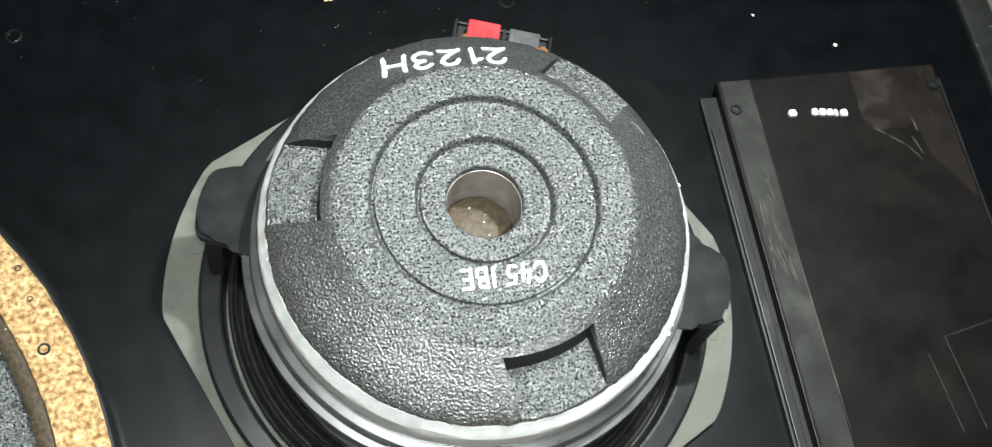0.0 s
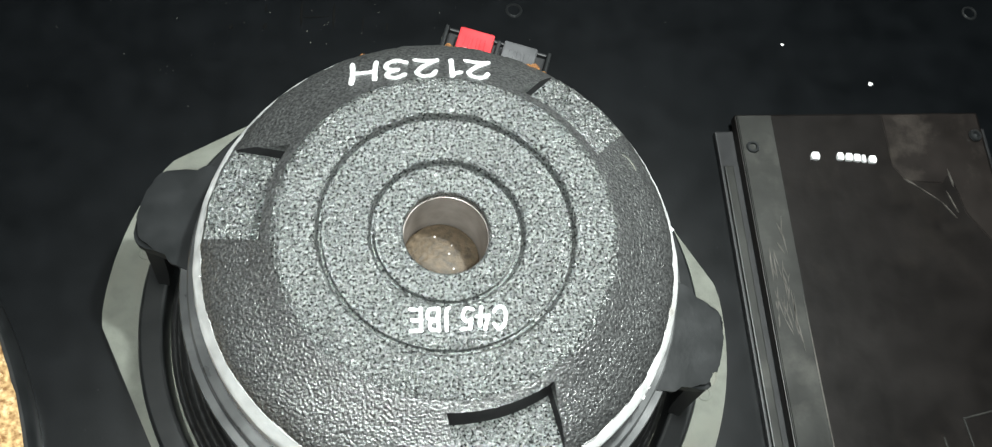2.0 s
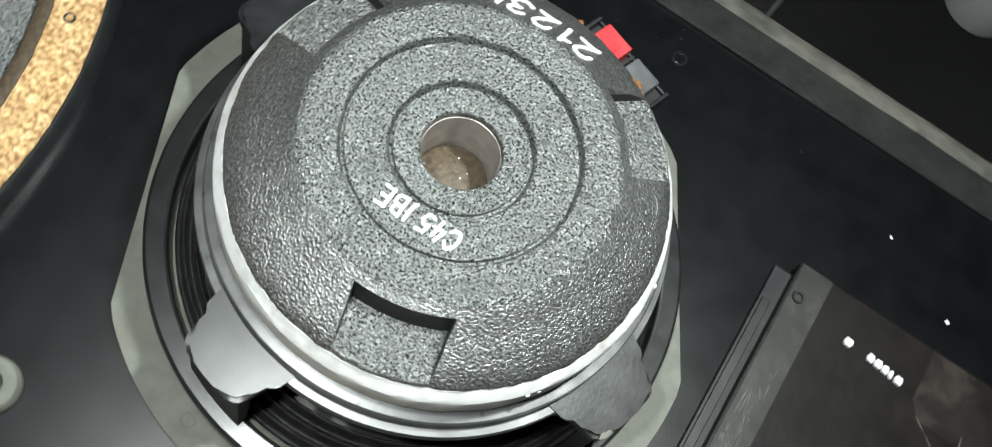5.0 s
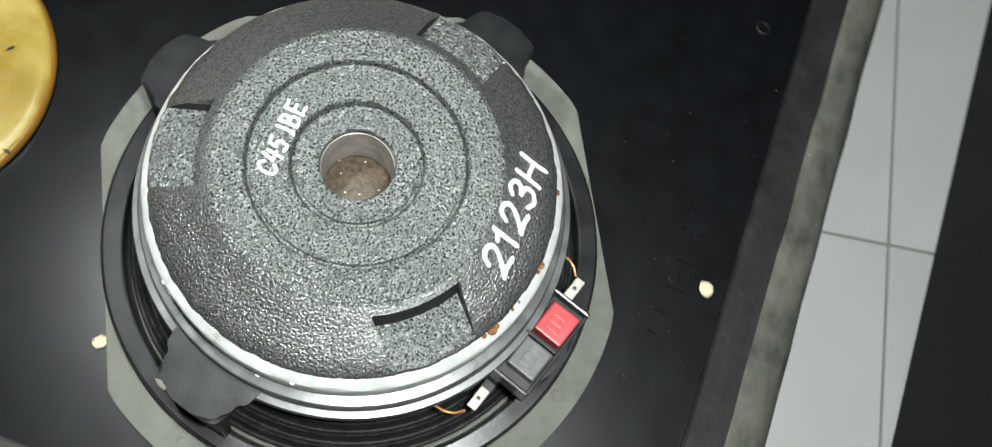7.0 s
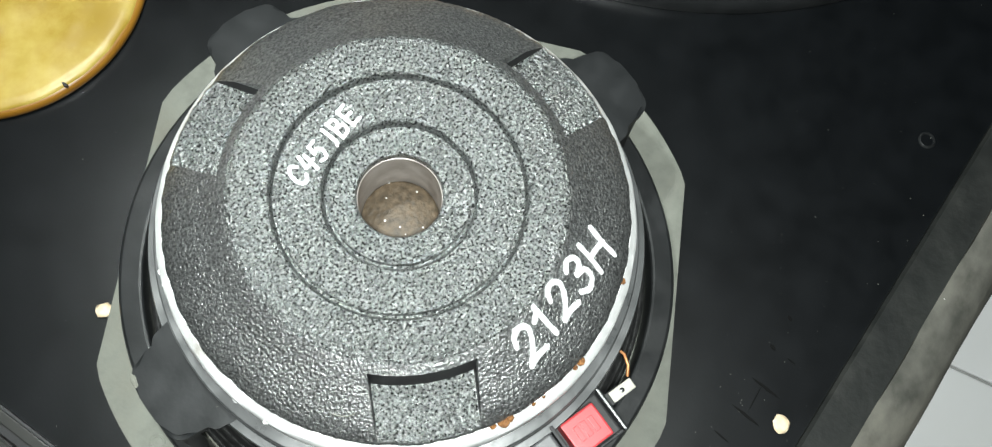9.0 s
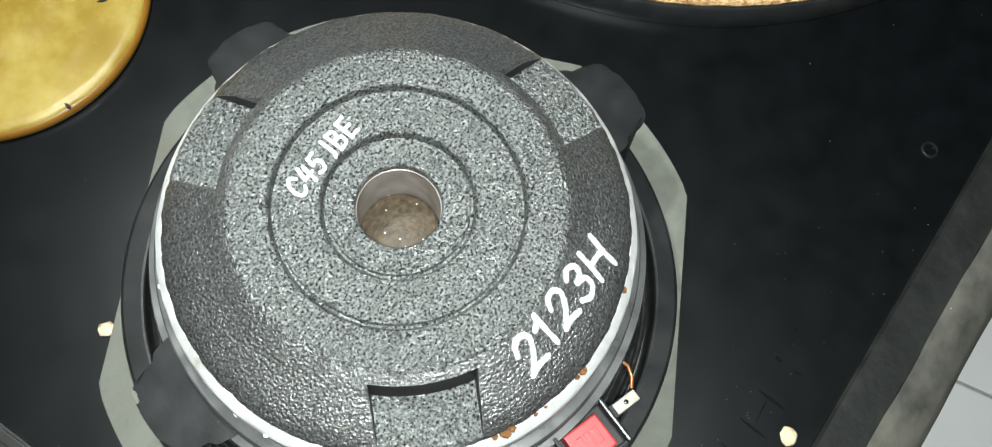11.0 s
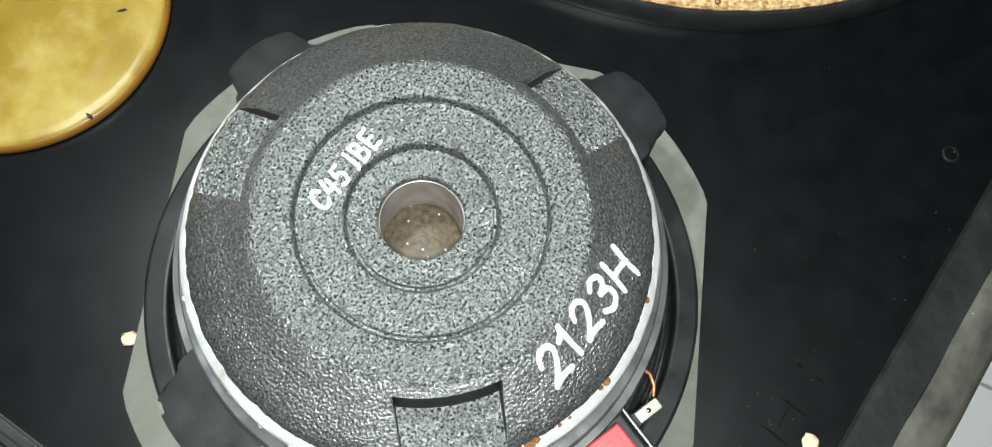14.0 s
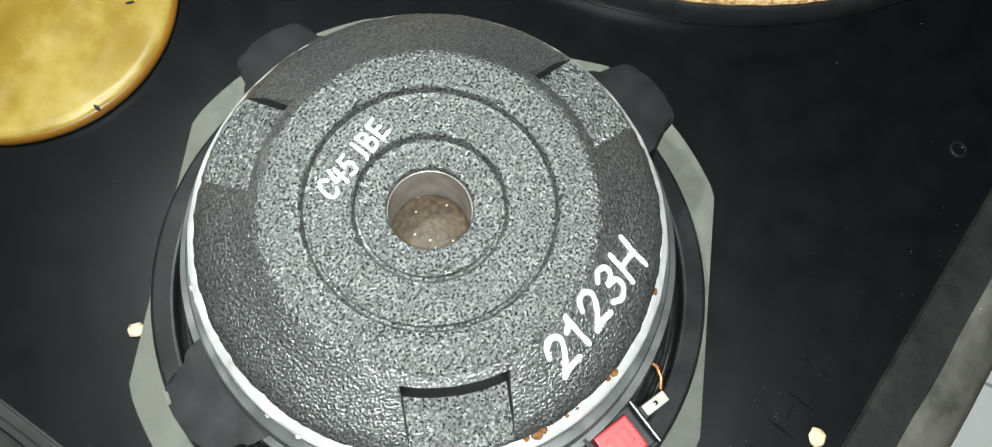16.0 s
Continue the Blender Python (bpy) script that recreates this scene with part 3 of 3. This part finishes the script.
# recess darkness put into the material: steep pocket walls take the matt black
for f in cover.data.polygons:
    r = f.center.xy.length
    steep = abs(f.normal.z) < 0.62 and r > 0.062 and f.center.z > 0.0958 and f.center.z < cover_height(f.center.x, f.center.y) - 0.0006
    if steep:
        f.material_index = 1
    elif r > 0.0608 and f.center.z > cover_height(f.center.x, f.center.y) - 0.0006:
        f.material_index = 2

part("bore", lathe([(0.0156, 0.078), (0.0156, 0.1075), (0.0152, 0.1073), (0.0150, 0.078)], 96, closed=True), BORE, driver, "brownish bare bore", smooth=40).location.z = RISE
part("dust_screen", lathe([(0, 0.0842), (0.0137, 0.0838), (0.0148, 0.083), (0.0148, 0.081), (0, 0.081)], 64), GAUZE, driver, "brown dusty screen in the bore", smooth=40).location.z = RISE

# writing
lettering((("2", 0.0, 0.18, 0.03), ("1", 0.20, 0.34, 0.0), ("2", 0.38, 0.55, 0.03), ("3", 0.60, 0.76, 0.02), ("H", 0.81, 1.0, 0.01)), (0.0208, 0.0738), (-0.0530, 0.0004), (-0.0004, -0.0116), cover_height, 0.0022, driver, RISE)
lettering((("C", 0.0, 0.15, 0.02), ("4", 0.18, 0.32, 0.02), ("5", 0.35, 0.48, 0.02), ("J", 0.57, 0.66, 0.0), ("B", 0.69, 0.83, 0.0), ("E", 0.87, 1.0, 0.0)), (0.0188, -0.0290), (-0.0335, 0.0002), (-0.0002, -0.0078), cover_height, 0.0015, driver, RISE)

mark = tube([(0.0700, 0.0335, cover_height(0.0700, 0.0335)), (0.0722, 0.0322, cover_height(0.0722, 0.0322)), (0.0738, 0.0300, cover_height(0.0738, 0.0300)), (0.0748, 0.0272, cover_height(0.0748, 0.0272))], 0.0003, 6)
part("scratch_mark", mark, GASKET, driver, "pale curved scratch").location.z = RISE

# rust crumbs and paint specks along the steel ring
rng = random.Random(4)
for az, size in ((61.8, 0.0022), (63.5, 0.0016), (59, 0.0012), (85.4, 0.0018), (83.4, 0.0012), (108, 0.0013), (70, 0.0009), (73, 0.0008)):
    c = crumb(size, 0.5, seed=int(az))
    c.transform(Matrix.Translation((0.0868 * math.cos(radians(az)), 0.0868 * math.sin(radians(az)), 0.0946)))
    part("rust_crumb", c, RUST, driver, "orange-brown rust")
for az, r, z, size in ((5.2, 0.0900, 0.0885, 0.0011), (-39, 0.0903, 0.088, 0.0010), (-36, 0.0903, 0.087, 0.0007), (-5.1, 0.0905, 0.0745, 0.0011), (-8, 0.0915, 0.0705, 0.0009), (-32.5, 0.0829, 0.0995, 0.0007), (-14, 0.0903, 0.088, 0.0005), (185, 0.0872, 0.0945, 0.0006)):
    c = crumb(size, 0.6, seed=int(az) + 50)
    c.transform(Matrix.Translation((r * math.cos(radians(az)), r * math.sin(radians(az)), z)))
    part("paint_speck", c, WHITE, driver, "white paint speck")

# push terminal block on the fourth spoke; local x is outward, local y counter-clockwise
TA = radians(71.8)
terminal = part("terminal_block", box(0.0960, 0.1142, -0.0195, 0.0250, 0.0560, 0.0615, 0.001), TERMINAL, driver, "black push terminal block")
terminal.rotation_euler = (0, 0, TA)
part("end_plate", box(0.0950, 0.1150, 0.0250, 0.0268, 0.052, 0.0655, 0.0008), BASKET, terminal, "black end plate")
part("end_plate", box(0.0950, 0.1150, -0.0213, -0.0195, 0.052, 0.0655, 0.0008), BASKET, terminal, "black end plate")
part("side_rail", box(0.0950, 0.0964, -0.0195, 0.0250, 0.0580, 0.0650, 0.0005), BASKET, terminal, "satin black rail")
part("side_rail", box(0.1136, 0.1150, -0.0195, 0.0250, 0.0560, 0.0635, 0.0005), TERMINAL, terminal)
part("divider", box(0.0966, 0.1134, 0.0014, 0.0030, 0.0610, 0.0665, 0.0004), TERMINAL, terminal)
red = part("push_button", box(0.0984, 0.1128, 0.0044, 0.0200, 0.0610, 0.0703, 0.0008), RED, terminal, "red push button with raised lettering")
grey = part("push_button", box(0.0984, 0.1128, -0.0150, 0.0000, 0.0610, 0.0690, 0.0008), BUTTON, terminal, "dark grey push button")
for b, z, y0, mat in ((red, 0.0703, 0.0078, RED), (grey, 0.0690, -0.0120, BUTTON)):
    for k in range(3):
        part("raised_bar", box(0.1022, 0.1085, y0 + 0.0034 * k, y0 + 0.0034 * k + 0.0022, z - 0.0002, z + 0.0005, 0.0002), mat, b)

# lead-out tabs and wires
for u, v, v_root, path in ((0.102, 0.0383, 0.0260, ((0.0878, 0.0475), (0.0911, 0.0479), (0.0954, 0.0464), (0.0988, 0.0438))), (0.0986, -0.0315, -0.0205, ((0.0972, -0.0397), (0.094, -0.044), (0.0902, -0.046), (0.0853, -0.0464)))):
    turn = pose(0, 0, 0, 0, 0, math.degrees(TA))
    tab = part("solder_tab", box(u - 0.0024, u + 0.0024, v - 0.0056, v + 0.0056, 0.0440, 0.0455, 0.0005, m=turn), TAB, driver, "cream solder tab")
    part("rivet", lathe([(0, 0.0006), (0.0009, 0.0004), (0.0011, 0)], 14), BASKET, tab).location = turn @ Vector((u, v, 0.0454))
    wire = [turn @ Vector((pu, pv, 0.0445 + 0.002 * math.sin(math.pi * i / 3))) for i, (pu, pv) in enumerate(path)]
    part("lead_wire", tube(wire, 0.0007), COPPER, driver, "bare copper lead wire", smooth=60)
    part("tab_bracket", box(u - 0.003, u + 0.003, min(v, v_root), max(v, v_root), 0.0415, 0.0438, 0.0005, m=turn), TERMINAL, driver)
    part("bracket_post", box(u - 0.003, u + 0.003, v_root - 0.0012, v_root + 0.0012, 0.0415, 0.0540, 0.0004, m=turn), TERMINAL, driver)

# ---- the large driver with the cork gasket ----
woofer = thing("woofer", "large black woofer rim with a speckled cork gasket on top", "loudspeaker driver", (-0.3945, -0.0935, 0.0))
part("rim", lathe([(0.205, 0.0), (0.2385, 0.0), (0.2388, 0.002), (0.2368, 0.0115), (0.2355, 0.0128), (0.205, 0.0128)], 240, closed=True), BASKET, woofer, "thick black rim", smooth=40)
part("cork_gasket", lathe([(0.2125, 0.0128), (0.2340, 0.0128), (0.2344, 0.0145), (0.2335, 0.0158), (0.2133, 0.0158), (0.2125, 0.0145)], 260, closed=True,
     wobble=lambda k, a: 0.0007 * noise.noise(Vector((math.cos(a) * 40, math.sin(a) * 40, 0)))), CORK, woofer, "speckled tan cork gasket", smooth=40)
part("inner_lip", lathe([(0.2052, 0.0128), (0.2122, 0.0128), (0.2122, 0.0138), (0.2090, 0.0142), (0.2056, 0.0132)], 200, closed=True), GAUZE, woofer, "dark brown inner lip", smooth=40)
sur = [(0.2050, 0.011)]
for k in range(17):
    u = k / 16
    sur.append((0.2045 - 0.030 * u, 0.010 + 0.007 * math.sin(math.pi * u)))
sur += [(0.172, 0.008), (0.07, 0.003), (0.06, 0.003), (0.05, 0.006), (0.03, 0.010), (0.0, 0.012)]
part("cone", lathe(sur, 160), CRINKLE, woofer, "dark textured cone and surround", smooth=60)
for az, rad, sz in ((22.7, 0.2215, 0.0030), (33, 0.2305, 0.0016), (29, 0.227, 0.0014), (-22, 0.222, 0.003), (67, 0.222, 0.003)):
    a = radians(az)
    part("screw_hole", lathe([(sz, 0.0156), (sz * 0.95, 0.0160), (sz * 0.6, 0.0158), (0, 0.0157)], 18), TERMINAL, woofer, "dark screw hole in the cork").location = (rad * math.cos(a), rad * math.sin(a), 0)

# ---- amber disc ----
disc = thing("amber_disc", "round amber-yellow disc with creased glossy film on the baffle", "disc", (0.0012, -0.2490, 0.0))
part("body", lathe([(0, 0.0), (0.0740, 0.0), (0.0766, 0.0008), (0.0774, 0.0022), (0.0772, 0.0046), (0.0762, 0.0060), (0.0746, 0.0066), (0.0720, 0.0068), (0, 0.0068)], 140), AMBER_RIM, disc, "translucent brown-amber rim", smooth=50)
bm = lathe([(0.0758, 0.0056), (0.0752, 0.0066), (0.0742, 0.0072)] + [(0.0736 * (1 - k / 24), 0.0074) for k in range(1, 24)] + [(0, 0.0074)], 140, wobble=lambda k, a: 0.0012 * noise.noise(Vector((math.cos(a) * 5, math.sin(a) * 5, 3))) if k < 3 else 0)
for v in bm.verts:
    if v.co.z > 0.0068:
        v.co.z += 0.0013 * (noise.noise(v.co * 50) + 0.5 * noise.noise(v.co * 120)) * min(1, max(0, 0.0740 - v.co.xy.length) / 0.012) + 0.0006
part("film", bm, AMBER, disc, "creased yellow film", smooth=70)
for az, r, ln in ((73, 0.0752, 0.0036), (121, 0.0560, 0.0050)):
    bm = prism([(-ln / 2, 0.0), (0.0, -0.0009), (ln / 2, -0.0003), (ln * 0.3, 0.0007), (-ln * 0.2, 0.0006)], 0.0064, 0.0086)
    bm.transform(pose(r * math.cos(radians(az)), r * math.sin(radians(az)), 0, 0, 0, az + 20))
    part("tear", bm, TERMINAL, disc, "dark tear in the film")

# ---- horn plate ----
plate = thing("horn_plate", "scuffed black plastic horn plate on a stepped base", "horn", (0.1565, 0.1010, 0.0))
PL, PH = 0.1325, 0.2285
part("base", box(-0.0075, PL + 0.006, -PH - 0.004, -0.006, 0.0, 0.0042, 0.0008), TERMINAL, plate, "thin stepped base edge")
part("edge_strip", box(-0.0062, -0.0016, -PH - 0.002, -0.026, 0.0042, 0.0062, 0.0006), WORN, plate, "worn greyish strip along the base")
part("plate", box(0.0015, PL, -PH, 0.0, 0.0042, 0.0105, 0.0012), PLATE, plate, "scuffed plate face")
rail = prism([(0.0022, -0.0012), (0.0022, -PH + 0.001), (0.0185, -PH + 0.001), (0.0192, -0.090), (0.0200, -0.0012)][::-1], 0.0100, 0.0119, 0.0005)
part("raised_rail", rail, WORN, plate, "worn greyish raised rail")
part("raised_panel", prism([(0.0790, -0.0010), (0.0790, -0.0300), (0.0845, -0.0385), (0.1030, -0.0400), (0.1085, -0.0330), (0.1115, -0.0560), (0.1310, -0.0860), (0.1310, -0.0010)][::-1], 0.0100, 0.0110, 0.0004), SCUFFED, plate, "scuffed brownish raised panel")
for x, y in ((0.0075, -0.0190), (0.1270, -0.0140), (0.0075, -PH + 0.014)):
    part("screw_hole", lathe([(0.0034, 0.0118), (0.0030, 0.0128), (0.0020, 0.0128), (0.0014, 0.0112), (0, 0.0112)], 18), BASKET, plate, "small screw eyelet").location = (x, y, 0)
# unreadable white number
for k, (x, w) in enumerate(((0.0370, 0.0044), (0.0505, 0.0034), (0.0547, 0.0038), (0.0591, 0.0034), (0.0633, 0.0018), (0.0667, 0.0040))):
    bm = prism([(0, 0), (w * 0.8, -0.0004), (w, 0.0014), (w * 0.9, 0.0036), (w * 0.2, 0.0038), (-0.0002, 0.0022)], 0.0100, 0.0123, 0.0002)
    bm.transform(pose(x, -0.0258 - 0.0005 * k, 0))
    part("number_bar", bm, WHITE, plate, "white printed bar")
for (x0, y0), (x1, y1) in (((0.0725, -0.165), (0.0775, -0.205)), ((0.0840, -0.157), (0.0900, -0.205)), ((0.0840, -0.157), (0.1285, -0.149))):
    d = Vector((x1 - x0, y1 - y0, 0))
    part("moulded_ridge", box(0, d.length, -0.00035, 0.00035, 0.0103, 0.0110, 0.0001, m=pose(x0, y0, 0, 0, 0, math.degrees(math.atan2(d.y, d.x)))), WORN, plate)
# pale scuffs where the moulding is rubbed, most of them halfway along the rail
rng = random.Random(23)
rubs = []
for k in range(34):
    x, y = rng.uniform(0.004, 0.0160), rng.gauss(-0.088, 0.016)
    rubs.append((x, y, x + rng.uniform(-0.002, 0.003), y - rng.uniform(0.004, 0.016), rng.uniform(0.0003, 0.0008)))
for x0, y0, x1, y1, wide in (*rubs, (0.0830, -0.0370, 0.0900, -0.0420, 0.0007), (0.1075, -0.0320, 0.1085, -0.0420, 0.0008), (0.0900, -0.0420, 0.1000, -0.0500, 0.0004), (0.1040, -0.0440, 0.1075, -0.0560, 0.0005), (0.1000, -0.0500, 0.1060, -0.0590, 0.0005), (0.0185, -0.0960, 0.0192, -0.2000, 0.0007)):
    d = Vector((x1 - x0, y1 - y0, 0))
    ln = d.length
    bm = prism([(0, 0), (ln * 0.3, -wide * 0.5), (ln * 0.8, -wide * 0.3), (ln, 0), (ln * 0.7, wide * 0.5), (ln * 0.25, wide * 0.35)], 0.0100, 0.0121 if x0 < 0.03 else 0.0113)
    bm.transform(pose(x0, y0, 0, 0, 0, math.degrees(math.atan2(d.y, d.x))))
    part("scuff", bm, WORN_PALE, plate, "pale rubbed scuff")

# ---- small cap: a ring with a square socket ----
cap = thing("plastic_cap", "small pale grey ring-shaped cap with a dark socket on the baffle", "cap", (-0.111, -0.155, 0.0))
part("shell", lathe([(0.0048, 0.002), (0.0118, 0.0), (0.0124, 0.0012), (0.0120, 0.0062), (0.0108, 0.0080), (0.0080, 0.0086), (0.0056, 0.0080), (0.0048, 0.0066)], 44, closed=True), GASKET, cap, smooth=40)
part("socket", box(-0.0042, 0.0042, -0.0042, 0.0042, 0.0, 0.0050, 0.0005), TERMINAL, cap, "dark square socket")

# ---- loose flakes and specks on the baffle ----
for x, y, size, mat, lab in ((-0.0443, 0.1794, 0.0042, FLAKE, "pale wood flake on the black baffle"), (0.2730, 0.1925, 0.0042, FLAKE, "pale wood flake on the cabinet edge"),
                             (0.0930, -0.0945, 0.0034, FLAKE, "pale wood flake beside the grey gasket"), (0.2403, 0.1238, 0.0013, WHITE, "white speck on the black baffle"), (0.196, 0.148, 0.0008, WHITE, "white speck on the black baffle")):
    z = 0.004 if y > 0.19 else 0.0
    f = finish("wood_flake" if mat == FLAKE else "paint_speck", crumb(size, 0.35, seed=int(x * 1000) + 7), mat, smooth=80)
    f.location = (x, y, z)
    tagged(f, lab, "debris")
grit = bmesh.new()
rng = random.Random(11)
for k in range(150):
    x, y = (rng.uniform(-0.3, 0.16), rng.uniform(-0.16, 0.186)) if k < 90 else (rng.gauss(-0.03, 0.06), rng.uniform(0.13, 0.189))
    if math.hypot(x, y) < 0.15 or math.hypot(x + 0.372, y + 0.072) < 0.215:
        continue
    s = rng.uniform(0.00010, 0.00030)
    t = bmesh.ops.create_icosphere(grit, subdivisions=1, radius=s)
    for v in t["verts"]:
        v.co += Vector((x, y, s * 0.8))
tagged(finish("dust_grit", grit, GASKET), "fine pale grit scattered on the black baffle", "debris", kind="stuff")

# ---- the other cabinet, standing on the tiles ----
other = thing("loudspeaker_cabinet", "upright black loudspeaker cabinet with a rectangular badge", "loudspeaker", (0.0, 0.497, FLOOR))
part("body", box(-0.75, 0.45, 0.0, 0.45, 0.0, 0.56, 0.004), VINYL, other)
bx0, bx1, bz0, bz1 = -0.060, 0.115, 0.096, 0.224
badge = part("badge", box(bx0, bx1, -0.004, 0.001, bz0, bz1, 0.001), BADGE, other, "dark badge with a pale logo")
for x0, x1, z0, z1 in ((bx0, bx1, bz0, bz0 + 0.004), (bx0, bx1, bz1 - 0.004, bz1), (bx0, bx0 + 0.004, bz0 + 0.004, bz1 - 0.004), (bx1 - 0.004, bx1, bz0 + 0.004, bz1 - 0.004)):
    part("border", box(x0, x1, -0.0062, -0.0038, z0, z1), BUTTON, badge)
for z0, z1, x0, x1 in ((0.119, 0.126, -0.002, 0.052), (0.132, 0.139, -0.008, 0.052), (0.144, 0.151, -0.008, 0.052), (0.157, 0.164, -0.010, 0.054), (0.171, 0.178, -0.012, 0.054), (0.1265, 0.1315, -0.008, -0.001), (0.1645, 0.1705, 0.047, 0.054), (0.1645, 0.1705, -0.012, -0.005)):
    part("logo_bar", box(x0, x1, -0.0062, -0.0038, z0, z1, 0.0006), PALE, badge, "pale grey logo bar")
part("logo_bar", box(0.008, 0.014, -0.0062, -0.0038, 0.181, 0.187, 0.0006), RED, badge, "small red logo mark")

# ---- floor tiles, laid askew to the cabinets ----
TS, TURN = 0.60, radians(10.7)
along, across = Vector((math.cos(TURN), math.sin(TURN), 0)), Vector((-math.sin(TURN), math.cos(TURN), 0))
tile_mesh = None
for i in range(-6, 7):
    for j in range(-7, 6):
        at = Vector((-0.325, 0.450, FLOOR)) + TS * (i * along + j * across)
        reach = [at + TS * (u * along + v * across) for u in (0, 1) for v in (0, 1)]
        if all(max(abs(c.x), abs(c.y)) < 2.19 for c in reach):
            if tile_mesh is None:
                t = finish("tile", box(0.0015, TS - 0.0015, 0.0015, TS - 0.0015, -0.004, 0.0, 0.0008, 1), TILE, floor)
                tile_mesh = t.data
            else:
                t = new("tile", tile_mesh)
                t.parent = floor
            t.location, t.rotation_euler = at, (0, 0, TURN)
            continue
        # a tile cut off at the walls
        bm = box(0.0015, TS - 0.0015, 0.0015, TS - 0.0015, -0.004, 0.0)
        bm.transform(Matrix.Translation(at) @ Matrix.Rotation(TURN, 4, "Z"))
        for axis in ((1, 0, 0), (-1, 0, 0), (0, 1, 0), (0, -1, 0)):
            bmesh.ops.bisect_plane(bm, geom=bm.verts[:] + bm.edges[:] + bm.faces[:], plane_co=Vector(axis) * 2.199, plane_no=axis, clear_outer=True)
            bmesh.ops.holes_fill(bm, edges=[e for e in bm.edges if e.is_boundary])
        if len(bm.faces) > 3:
            finish("tile", bm, TILE, floor)
        else:
            bm.free()
